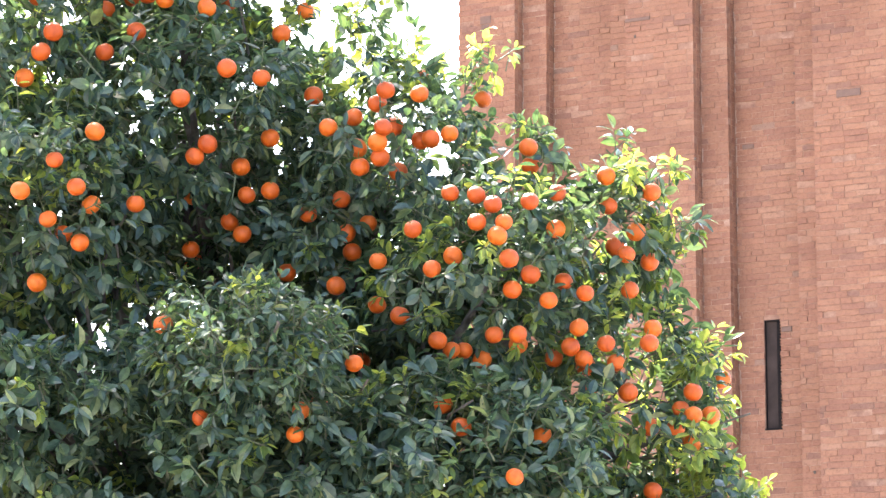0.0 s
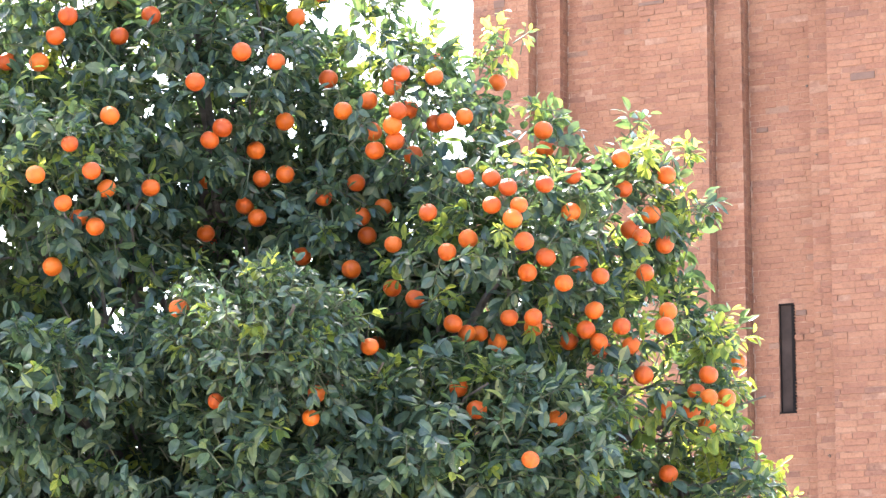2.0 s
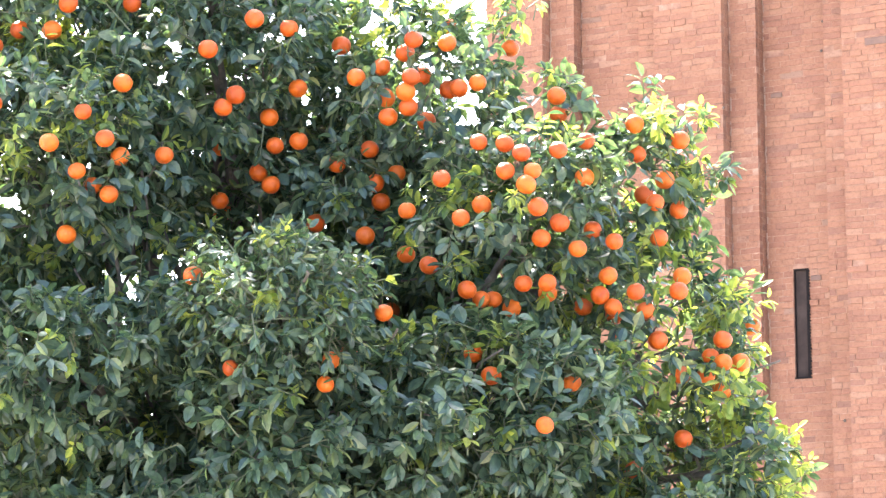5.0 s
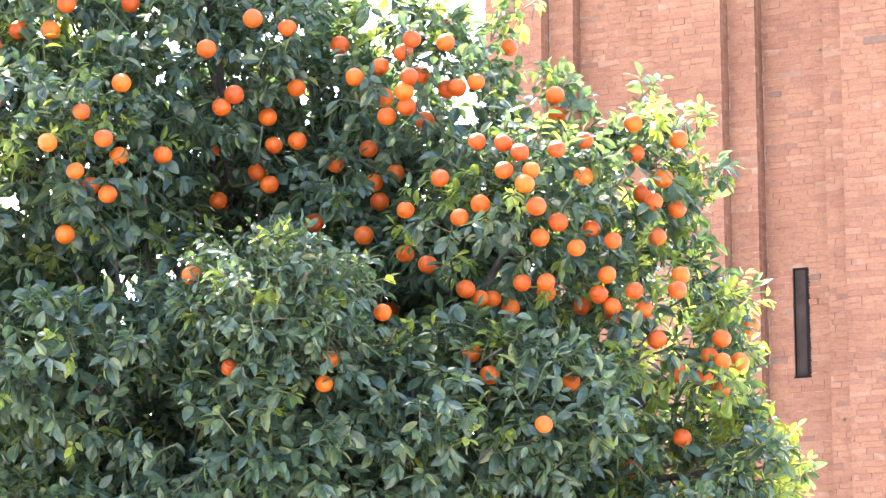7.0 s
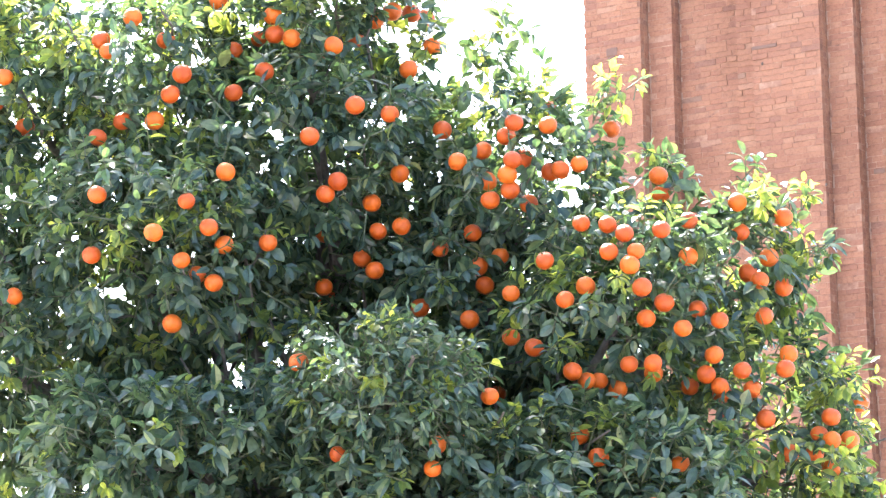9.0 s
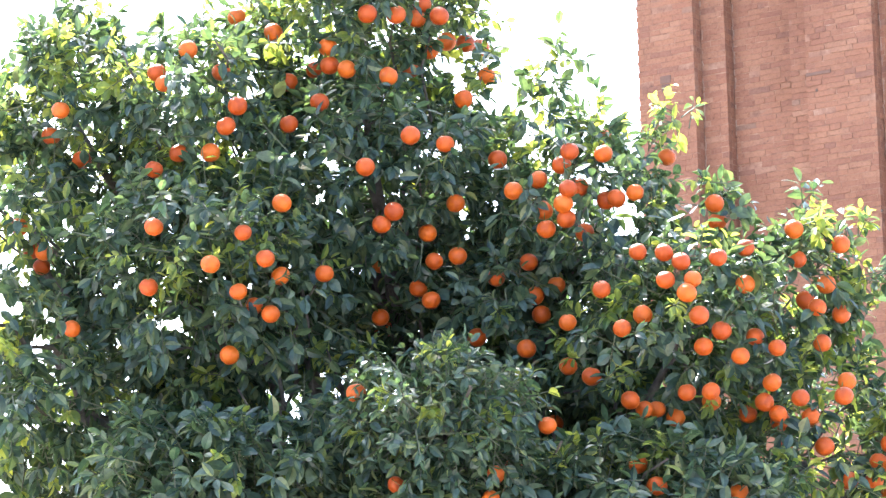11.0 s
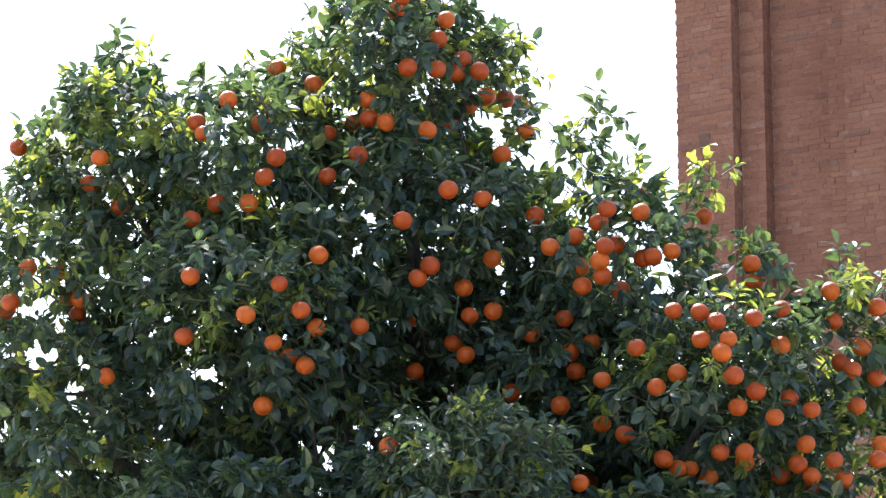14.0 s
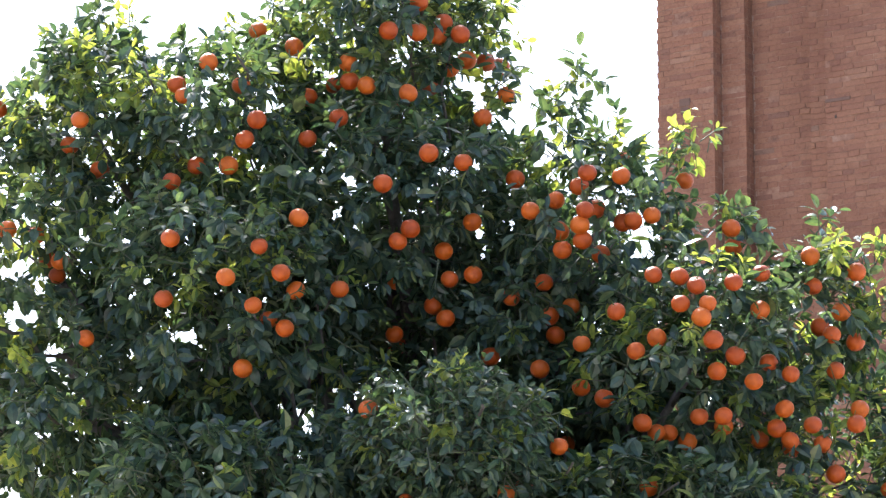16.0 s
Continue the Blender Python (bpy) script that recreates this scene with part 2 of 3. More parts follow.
def lay(u0, u1, axis, other, face, top, out):
    """Courses of bricks over one strip. axis 0: along u, at depth `other`; axis 1: a return along v, at u = `other`. face: which way it looks."""
    for row in range(int(top / COURSE)):
        z = row * COURSE + COURSE / 2
        at = u0 - (BRICK_LONG / 2 if row % 2 else 0.0) - rng.uniform(0, 0.09)
        while at < u1 - 0.005:
            long = BRICK_LONG if rng.random() < 0.68 else BRICK_LONG / 2
            a, b = max(at, u0 - (0.009 if axis == 0 and u0 == 0 and row % 2 else 0)), min(at + long, u1)
            at += long
            if b - a < 0.03:
                continue
            spans = [(a, b)]
            if axis == 0 and SLIT[2] - 0.03 < z < SLIT[3] + 0.03 and u0 < SLIT[0] < u1:
                spans = [(p, q) for p, q in ((a, min(b, SLIT[0])), (max(a, SLIT[1]), b)) if q - p > 0.025]
            for p, q in spans:
                proud = rng.normal(0, 0.0014) + (0.006 if rng.random() < 0.03 else 0) - (0.014 if rng.random() < 0.02 else 0)
                out.append((axis, (p + q) / 2, other, z + rng.normal(0, 0.0012), q - p - JOINT * rng.uniform(0.6, 1.1), BRICK_HIGH * rng.uniform(0.93, 1.09), proud, face, rng.normal(0, 0.009)))


def brick_matrix(axis, mid, other, z, long, high, proud, face, tilt):
    deep = 0.06
    if axis == 0:
        spot = Matrix.Translation((mid, other + deep / 2 - proud, z)) @ Matrix.Rotation(tilt, 4, "Y")
    else:
        spot = Matrix.Translation((other - face * (deep / 2 - proud), mid, z)) @ Matrix.Rotation(radians(90) * face, 4, "Z")
    return spot @ Matrix.Diagonal((long, deep, high, 1))


# ---- slit window of the tower: a weathered grey board, recess shade in its colour, behind a rusty frame ----
u0, u1, z0, z1 = SLIT
v0 = 2 * STEP
bm = bmesh.new()
box(bm, (u0 + 0.003, v0 + 0.035, z0 + 0.003), (u1 - 0.034, v0 + 0.06, z1 - 0.012))
slit_window = part("window", bm, SHADED_BOARD, tower, "narrow slit window closed by a weathered grey board, darkened for recess shade")
for lo, hi in (((u0 + 0.002, v0 + 0.004, z1 - 0.014), (u1 - 0.002, v0 + 0.075, z1 - 0.001)), ((u0 + 0.001, v0 - 0.008, z0 - 0.012), (u1 + 0.012, v0 + 0.075, z0 + 0.004)),
               ((u1 - 0.012, v0 + 0.006, z0 + 0.005), (u1 - 0.002, v0 + 0.075, z1 - 0.015)), ((u1 - 0.033, v0 + 0.016, z0 + 0.005), (u1 - 0.017, v0 + 0.06, z1 - 0.015)),
               ((u0 + 0.002, v0 + 0.02, z0 + 0.005), (u0 + 0.009, v0 + 0.034, z1 - 0.015))):
    bm = bmesh.new()
    box(bm, lo, hi)
    part("window_frame", bm, IRON, slit_window, "dark rusty iron frame")
bm = bmesh.new()
box(bm, (u1 - 0.033, v0 + 0.14, z0 + 0.003), (u1 - 0.013, v0 + 0.15, z1 - 0.012))
part("pane", bm, DARK_GLASS, slit_window, "sliver of dark glass")
bm = bmesh.new()
for k in range(34):
    z = z0 + 0.02 + k * 0.0285
    box(bm, (u1 - 0.004, v0 - 0.014, z), (u1 + rng.uniform(0.006, 0.014), v0 + 0.012, z + rng.uniform(0.012, 0.021)))
tagged(part("hinge_knuckle", bm, IRON, slit_window, "row of rusty hinge knuckles"), kind="stuff")

# odd grey bricks let into the face: start, end, bottom, top, step
for u0, u1, z0, z1, step in ((0.240, 0.359, 8.830, 8.909, 0), (0.253, 0.340, 8.751, 8.825, 0), (3.916, 4.149, 7.670, 7.738, 0), (2.859, 2.973, 7.363, 7.406, 2), (3.216, 3.318, 5.626, 5.676, 2), (1.804, 2.063, 8.643, 8.676, 0)):
    bm = bmesh.new()
    box(bm, (u0, step * STEP - 0.007, z0), (u1, step * STEP + 0.02, z1))
    bmesh.ops.bevel(bm, geom=bm.edges[:], offset=0.004, segments=1, affect="EDGES")
    part("grey_brick", bm, GREY_BRICK, tower, "odd greyish patch brick")
# small sockets left by scaffolding: flat lumps, the holes' shade put into their colour
for u, z, step in ((1.907, 8.499, 0), (3.369, 7.750, 2), (3.392, 8.025, 2), (0.860, 8.334, 2), (3.511, 7.066, 1), (3.572, 4.321, 1), (2.510, 7.260, 0), (2.779, 6.679, 2)):
    bm = bmesh.new()
    bmesh.ops.create_icosphere(bm, subdivisions=2, radius=0.015)
    for v in bm.verts:
        v.co = Vector((v.co.x * rng.uniform(0.7, 1.1) + u, v.co.y * 0.3 + step * STEP, v.co.z * rng.uniform(0.8, 1.2) + z))
    part("socket", bm, HOLE_SHADE, tower, "small socket hole, its shade painted on a flat lump")

# broken lines of pale pointing where the returns meet the faces behind them
for u, v in ((0.622, STEP), (0.889, 2 * STEP), (2.507, STEP), (2.787, 2 * STEP)):
    bm = bmesh.new()
    z = 2.0
    while z < 13.0:
        tall = rng.uniform(0.02, 0.08)
        if rng.random() < 0.55:
            wide = rng.uniform(0.002, 0.007)
            at = u + rng.uniform(0.0, 0.016)
            box(bm, (at, v - 0.005, z), (at + 0.004 + wide, v + 0.01, z + tall))
        z += tall
    part("pointing", bm, LIME, tower, "pale lime pointing in the corner")["kind"] = "stuff"

# ---- orange tree ----
# lobes of the crown: centre, half sizes
LOBES = [
    ('left_crest', -2.25, 11.30, 4.57, 0.34, 0.55, 0.37),
    ('left_side', -2.43, 11.30, 4.05, 0.41, 0.75, 0.45),
    ('left_skirt', -2.29, 11.20, 3.40, 0.46, 0.85, 0.49),
    ('left_inner', -1.21, 11.40, 3.51, 0.17, 0.40, 0.17),
    ('crest', -1.11, 11.50, 4.92, 0.47, 0.60, 0.44),
    ('shoulder', -1.69, 11.30, 4.45, 0.43, 0.70, 0.41),
    ('heart', -1.09, 11.60, 4.19, 0.70, 1.00, 0.58),
    ('left_heart', -1.63, 11.00, 3.75, 0.55, 0.90, 0.51),
    ('upper_right', -0.22, 11.30, 4.06, 0.38, 0.65, 0.32),
    ('right_bough', 0.62, 11.20, 3.69, 0.29, 0.55, 0.29),
    ('right_heart', 0.17, 11.00, 3.46, 0.51, 0.80, 0.51),
    ('low_heart', -0.43, 11.70, 3.63, 0.61, 0.90, 0.54),
    ('right_skirt', 0.65, 11.10, 3.04, 0.42, 0.70, 0.49),
    ('right_tip', 0.93, 11.00, 2.95, 0.17, 0.35, 0.23),
    ('low_right_tip', 1.01, 11.00, 2.57, 0.26, 0.40, 0.22),
]
LOW_LOBES = [
    ('front_clump', -0.69, 10.15, 3.07, 0.39, 0.42, 0.28),
    ('low_left', -1.43, 10.60, 2.88, 0.70, 0.70, 0.42),
    ('low_front', -0.05, 10.50, 2.71, 0.69, 0.60, 0.40),
    ('low_mid', -0.74, 10.35, 2.61, 0.62, 0.55, 0.35),
    ('base_left', -1.49, 11.20, 2.25, 0.94, 1.20, 0.51),
    ('base_mid', -0.18, 11.20, 2.17, 1.01, 1.30, 0.51),
    ('base_right', 0.73, 11.10, 2.34, 0.51, 0.80, 0.40),
    ('low_left_inner', -1.64, 11.30, 3.10, 0.24, 0.50, 0.20),
    ('left_flank', -2.82, 11.40, 3.46, 0.17, 0.50, 0.57),
    ('low_front_inner', -0.11, 11.20, 2.97, 0.27, 0.50, 0.21),
]
LEADERS = [
    (0.19, 11.20, 4.43, 0.09, 0.10, 0.07),
    (0.07, 11.20, 4.30, 0.08, 0.12, 0.09),
    (-0.34, 11.30, 4.59, 0.09, 0.14, 0.14),
    (-0.38, 11.30, 4.43, 0.12, 0.16, 0.09),
    (0.33, 11.00, 4.04, 0.10, 0.15, 0.09),
    (0.68, 11.10, 4.03, 0.06, 0.15, 0.08),
    (-0.66, 11.40, 5.02, 0.06, 0.12, 0.14),
    (-1.87, 11.30, 4.86, 0.04, 0.06, 0.06),
    (-2.56, 11.30, 4.69, 0.09, 0.12, 0.10),
    (-2.23, 11.30, 4.95, 0.17, 0.20, 0.10),
    (-0.15, 11.30, 4.40, 0.14, 0.20, 0.08),
    (-1.23, 11.50, 5.30, 0.18, 0.22, 0.11),
    (-0.90, 11.50, 5.28, 0.16, 0.20, 0.10),
]
SIDE_LEADERS = [
    (-1.54, 11.40, 4.97, 0.14, 0.22, 0.09),
    (0.88, 11.10, 3.91, 0.09, 0.12, 0.06),
    (0.90, 11.00, 3.73, 0.08, 0.10, 0.07),
    (0.83, 11.10, 3.59, 0.09, 0.20, 0.18),
    (1.03, 11.00, 3.20, 0.08, 0.14, 0.08),
    (-2.60, 11.30, 4.45, 0.09, 0.15, 0.11),
    (-2.66, 11.20, 4.13, 0.10, 0.20, 0.11),
    (-0.13, 11.30, 4.46, 0.14, 0.20, 0.09),
    (-0.61, 11.40, 4.65, 0.08, 0.15, 0.14),
    (-1.08, 10.90, 3.40, 0.11, 0.20, 0.10),
    (-0.27, 11.30, 4.75, 0.09, 0.06, 0.05),
    (-0.61, 11.30, 4.97, 0.06, 0.12, 0.13),
    (-0.61, 11.30, 4.71, 0.09, 0.12, 0.11),
    (-2.42, 11.30, 4.97, 0.09, 0.12, 0.05),
    (-1.72, 11.30, 4.90, 0.07, 0.12, 0.06),
]
# sprays of bright young leaves, their sunlit look helped by the yellower colour: centre, half sizes
BRIGHT = [
    (-1.93, 10.75, 4.57, 0.10, 0.10, 0.04),
    (-1.39, 10.95, 4.76, 0.08, 0.08, 0.04),
    (0.93, 11.00, 3.73, 0.05, 0.10, 0.06),
    (0.59, 10.45, 2.91, 0.07, 0.08, 0.06),
    (0.93, 10.60, 2.84, 0.09, 0.10, 0.07),
    (0.99, 10.80, 3.18, 0.08, 0.10, 0.06),
    (-1.24, 10.90, 3.47, 0.05, 0.06, 0.06),
    (0.69, 10.80, 3.90, 0.05, 0.08, 0.04),
    (-1.94, 10.80, 4.63, 0.08, 0.10, 0.05),
]
INNER = [
    (-0.95, 11.90, 4.10, 0.78, 0.50, 0.66),
    (-0.20, 11.80, 3.60, 0.62, 0.50, 0.52),
    (-1.55, 11.80, 3.75, 0.55, 0.50, 0.50),
    (-0.50, 11.60, 2.90, 1.30, 0.60, 0.45),
    (0.30, 11.60, 3.20, 0.50, 0.40, 0.42),
    (-1.25, 11.40, 2.60, 0.55, 0.40, 0.38),
    (-1.20, 11.80, 2.70, 0.50, 0.30, 0.38),
]
FRUIT_LEFT_CREST = [
    (-2.631, 11.21, 4.617), (-2.205, 10.78, 4.454), (-2.285, 10.99, 4.405), (-2.162, 11.00, 4.305),
]
FRUIT_LEFT_SIDE = [
    (-2.261, 10.76, 3.885), (-2.321, 10.82, 3.905), (-2.296, 10.89, 3.854), (-2.507, 10.64, 3.851), (-2.463, 10.72, 4.002),
    (-2.355, 10.75, 3.986), (-2.569, 10.84, 3.860),
]
FRUIT_CREST = [
    (-1.254, 11.21, 4.699), (-1.172, 11.02, 4.663), (-1.099, 10.98, 4.633), (-0.928, 10.92, 4.583), (-1.577, 11.26, 4.949),
    (-1.407, 11.11, 4.834), (-1.179, 11.03, 4.742), (-1.076, 11.11, 5.136), (-0.865, 11.03, 5.070), (-0.905, 11.13, 5.020),
    (-1.009, 10.92, 4.841), (-0.903, 11.03, 4.865), (-0.834, 11.19, 4.892), (-0.738, 11.14, 4.886), (-0.812, 11.21, 4.958),
    (-0.791, 11.31, 4.790), (-0.652, 11.48, 4.864), (-0.604, 11.69, 4.903), (-0.726, 11.38, 4.846), (-1.354, 11.15, 4.634),
    (-0.558, 11.28, 4.668), (-0.870, 11.29, 4.708), (-1.040, 11.01, 5.165),
]
FRUIT_SHOULDER = [
    (-1.816, 10.72, 4.575), (-1.781, 10.68, 4.519), (-1.494, 10.68, 4.419), (-1.538, 10.67, 4.338), (-1.737, 10.76, 4.259),
    (-1.604, 10.71, 4.245), (-1.811, 10.63, 4.166), (-1.578, 10.82, 4.596), (-1.692, 10.71, 4.660),
]
FRUIT_HEART = [
    (-1.196, 10.87, 4.472), (-1.316, 10.85, 4.384), (-0.828, 10.69, 4.281), (-0.702, 10.79, 4.268), (-0.997, 10.62, 4.146),
    (-1.293, 10.42, 3.970), (-0.898, 10.71, 3.988), (-0.947, 10.72, 3.942), (-1.152, 10.57, 3.727), (-0.979, 11.03, 3.848),
    (-0.998, 11.20, 3.669), (-1.011, 11.48, 3.676), (-0.679, 11.01, 4.080), (-0.790, 11.00, 3.962), (-0.647, 11.14, 4.536),
]
FRUIT_LEFT_HEART = [
    (-1.753, 10.29, 3.867), (-1.416, 10.25, 3.825), (-1.334, 10.25, 3.725), (-1.519, 10.13, 3.686), (-1.307, 10.48, 3.705),
    (-1.437, 10.27, 3.609), (-1.403, 10.44, 3.586), (-1.329, 10.35, 3.537), (-1.777, 10.32, 3.646), (-1.489, 10.40, 3.397),
    (-2.104, 10.53, 3.538),
]
FRUIT_UPPER_RIGHT = [
    (-0.513, 11.07, 4.266), (-0.221, 10.72, 4.204), (-0.093, 11.30, 4.395), (-0.092, 10.77, 4.202), (-0.255, 10.83, 4.178),
    (-0.346, 10.85, 4.127), (-0.442, 10.78, 4.070), (-0.229, 10.65, 4.041), (-0.191, 10.81, 4.082), (-0.249, 10.67, 3.988),
    (-0.240, 10.70, 3.935), (-0.318, 10.75, 3.909), (-0.331, 10.86, 4.007), (-0.174, 10.91, 3.925), (-0.048, 10.79, 4.029),
    (0.024, 10.80, 4.052), (-0.086, 10.86, 4.039), (0.156, 11.15, 4.271), (0.120, 11.19, 4.055),
]
FRUIT_RIGHT_BOUGH = [
    (0.328, 10.85, 4.010), (0.339, 10.93, 3.956), (0.424, 10.50, 3.759), (0.419, 10.50, 3.622), (0.623, 10.77, 3.881),
    (0.803, 10.87, 3.838), (0.633, 10.81, 3.772), (0.524, 10.45, 3.372), (0.694, 10.72, 3.567), (0.660, 10.85, 3.620),
    (0.791, 10.84, 3.560), (0.740, 10.86, 3.681), (0.705, 10.70, 3.427),
]
FRUIT_RIGHT_HEART = [
    (0.026, 10.37, 3.731), (0.121, 10.32, 3.714), (0.181, 10.28, 3.671), (0.122, 10.24, 3.597), (0.220, 10.24, 3.597),
    (0.196, 10.21, 3.541), (0.317, 10.33, 3.692), (-0.111, 10.37, 3.594), (-0.040, 10.27, 3.429), (-0.159, 10.52, 3.297),
    (0.036, 10.39, 3.499), (0.238, 10.21, 3.458), (0.322, 10.40, 3.433), (0.254, 10.39, 3.374), (0.386, 10.37, 3.332),
    (0.447, 10.50, 3.424), (-0.019, 10.40, 3.186), (0.032, 10.47, 3.161), (0.187, 10.38, 3.205), (0.273, 10.33, 3.199),
    (0.279, 10.53, 3.192), (0.078, 10.55, 3.172), (0.147, 10.57, 3.142), (0.002, 10.33, 2.942),
]
FRUIT_LOW_HEART = [
    (-0.764, 10.96, 3.841), (-0.673, 10.98, 3.863), (-0.834, 11.06, 3.755), (-0.780, 10.98, 3.690), (-0.398, 11.02, 3.837),
    (-0.375, 10.97, 3.693), (-0.352, 10.98, 3.620), (-0.242, 10.55, 3.508), (-0.291, 11.00, 3.739), (-0.408, 10.85, 3.465),
    (-0.247, 10.65, 3.359), (-0.606, 11.02, 3.546), (-0.526, 11.00, 3.775), (-0.322, 11.31, 3.242),
]
FRUIT_RIGHT_SKIRT = [
    (0.502, 10.50, 3.252), (0.471, 10.50, 3.179), (0.600, 10.44, 3.183), (0.759, 10.46, 3.188), (0.781, 10.57, 3.260),
    (0.520, 10.51, 3.136), (0.532, 10.60, 3.121), (0.416, 10.68, 3.163), (0.643, 10.57, 3.131), (0.251, 9.97, 2.643),
    (0.930, 10.60, 2.941), (1.001, 10.68, 2.949), (1.085, 11.09, 3.142), (0.933, 10.64, 3.032), (0.872, 10.70, 2.905),
    (0.774, 10.63, 2.899), (0.890, 10.69, 2.974), (0.541, 10.59, 3.027), (0.687, 10.57, 3.020), (0.065, 10.19, 2.844),
    (0.359, 10.30, 2.830), (0.780, 10.65, 2.663), (0.593, 10.60, 2.544), (0.072, 10.29, 2.854), (0.941, 10.83, 2.862),
]
FRUIT_FRONT_CLUMP = [
    (-0.989, 10.06, 3.188), (-0.847, 10.02, 2.851), (-0.496, 10.01, 2.878), (-0.438, 10.14, 2.918), (-0.514, 9.98, 2.790),
    (-0.315, 10.13, 3.062),
]
FRUIT = FRUIT_LEFT_CREST + FRUIT_LEFT_SIDE + FRUIT_CREST + FRUIT_SHOULDER + FRUIT_HEART + FRUIT_LEFT_HEART + FRUIT_UPPER_RIGHT + FRUIT_RIGHT_BOUGH + FRUIT_RIGHT_HEART + FRUIT_LOW_HEART + FRUIT_RIGHT_SKIRT + FRUIT_FRONT_CLUMP

tree = tagged(new("orange_tree"), "bushy bitter orange tree laden with ripe fruit", "tree")
tree.location = (-0.75, 11.4, 0.0)
HOME = Matrix.Translation(-tree.location)


def rooted(ob):
    """A part given in the place's metres, put under the tree."""
    ob.parent = tree
    ob.matrix_parent_inverse = HOME
    return ob


def bough(start, end, thick, thin, sag=0.15, steps=9):
    """A limb that leaves the trunk steeply and bends out to its end, with some crooks."""
    way = end - start
    points, radii = [], []
    for i in range(steps + 1):
        s = i / steps
        p = start + way * s + Vector((0, 0, 1)) * sag * math.sin(math.pi * s)
        if 0 < i:
            p += Vector(rng.normal(0, 0.02, 3))
        points.append(p)
        radii.append(thick + (thin - thick) * s ** 0.8)
    bm = bmesh.new()
    tube(bm, points, radii, 9)
    return points, rooted(part("limb", bm, BARK))


fork = Vector((-0.75, 11.4, 1.75))
bm = bmesh.new()
trunk_points = [Vector((-0.75, 11.4, -0.05)), Vector((-0.75, 11.4, 0.12)), Vector((-0.73, 11.41, 0.6)), Vector((-0.77, 11.39, 1.2)), fork]
tube(bm, trunk_points, [0.22, 0.16, 0.13, 0.125, 0.14], 14)
rooted(part("trunk", bm, BARK))
for lobe in LOBES + LOW_LOBES:
    end = Vector(lobe[1:4])
    limb_points, _ = bough(fork, end, 0.065 if lobe[3] > 3.0 else 0.045, 0.012, 0.2)
    for k in range(5):
        side = Vector((rng.normal(0, 1) * lobe[4], rng.normal(0, 1) * lobe[5], rng.normal(0.3, 0.8) * lobe[6])) * 0.45
        bough(limb_points[4 + k], end + side, 0.011, 0.004, 0.05, 5)

bough(Vector((-2.16, 11.05, 3.30)), Vector((-2.33, 10.95, 4.02)), 0.034, 0.018, 0.0, 7)
bough(fork, Vector((-2.16, 11.05, 3.30)), 0.06, 0.034, 0.1)
bough(Vector((-2.22, 11.02, 3.55)), Vector((-2.52, 10.85, 3.62)), 0.018, 0.006, 0.0, 5)

# fruit: one mesh each for the peel and the button, shared by all
bm = bmesh.new()
bmesh.ops.create_uvsphere(bm, u_segments=20, v_segments=14, radius=0.0355)
for v in bm.verts:
    v.co.z *= 0.94
    rim = math.hypot(v.co.x, v.co.y)
    if v.co.z > 0:
        v.co.z -= 0.004 * math.exp(-(rim / 0.009) ** 2)
    v.co *= 1 + 0.025 * noise.noise(v.co * 40)
for f in bm.faces:
    f.smooth = True
first_fruit = rooted(part("orange", bm, ORANGE))
bm = bmesh.new()
bmesh.ops.create_cone(bm, cap_ends=True, segments=10, radius1=0.0065, radius2=0.002, depth=0.006)
for v in bm.verts:
    v.co.z += 0.031
    if round(math.degrees(math.atan2(v.co.y, v.co.x)) / 36) % 2:
        v.co.x, v.co.y = v.co.x * 0.6, v.co.y * 0.6
tube(bm, [Vector((0, 0, 0.032)), Vector((0.002, 0.001, 0.045)), Vector((0.008, 0.002, 0.058))], [0.0018, 0.0015, 0.0013], 5)
part("stalk", bm, CALYX, first_fruit, "green star-shaped stalk button")
for k, spot in enumerate(FRUIT):
    size = rng.uniform(0.94, 1.07) * spot[1] / 10.6
    m = Matrix.Translation(spot) @ Euler((rng.normal(0, 0.35), rng.normal(0, 0.35), rng.uniform(0, 6.28))).to_matrix().to_4x4()
    one = first_fruit if k == 0 else copy_thing(first_fruit, Matrix())
    one.matrix_basis = m @ Matrix.Scale(size, 4)

# ---- foliage: twigs with spiralling leaves, laid over the lobes ----
LEAF_T = np.array([0.0, 0.13, 0.13, 0.13, 0.36, 0.36, 0.36, 0.62, 0.62, 0.62, 0.84, 0.84, 0.84, 1.0])
LEAF_S = np.array([0.0, -0.56, 0.0, 0.56, -0.96, 0.0, 0.96, -0.96, 0.0, 0.96, -0.54, 0.0, 0.54, 0.0])
LEAF_F = np.array([(0, 2, 1), (0, 3, 2)] + [t for r in (1, 4, 7) for t in ((r, r + 1, r + 4), (r, r + 4, r + 3), (r + 1, r + 2, r + 5), (r + 1, r + 5, r + 4))] + [(10, 11, 13), (11, 12, 13)])
LEAF_N = len(LEAF_T)


def unit(a):
    return a / (np.linalg.norm(a, axis=-1, keepdims=True) + 1e-9)


def leaf_shape(long, wide, fold, curl):
    """Leaf points along its own axes (length, side, normal) for arrays of sizes."""
    along = LEAF_T[None] * long[:, None]
    side = LEAF_S[None] * wide[:, None] / 2 * (1 - 0.25 * fold[:, None])
    up = np.abs(LEAF_S)[None] * wide[:, None] / 2 * fold[:, None] - curl[:, None] * LEAF_T[None] ** 2 * long[:, None]
    return np.stack([along, side, up], -1)


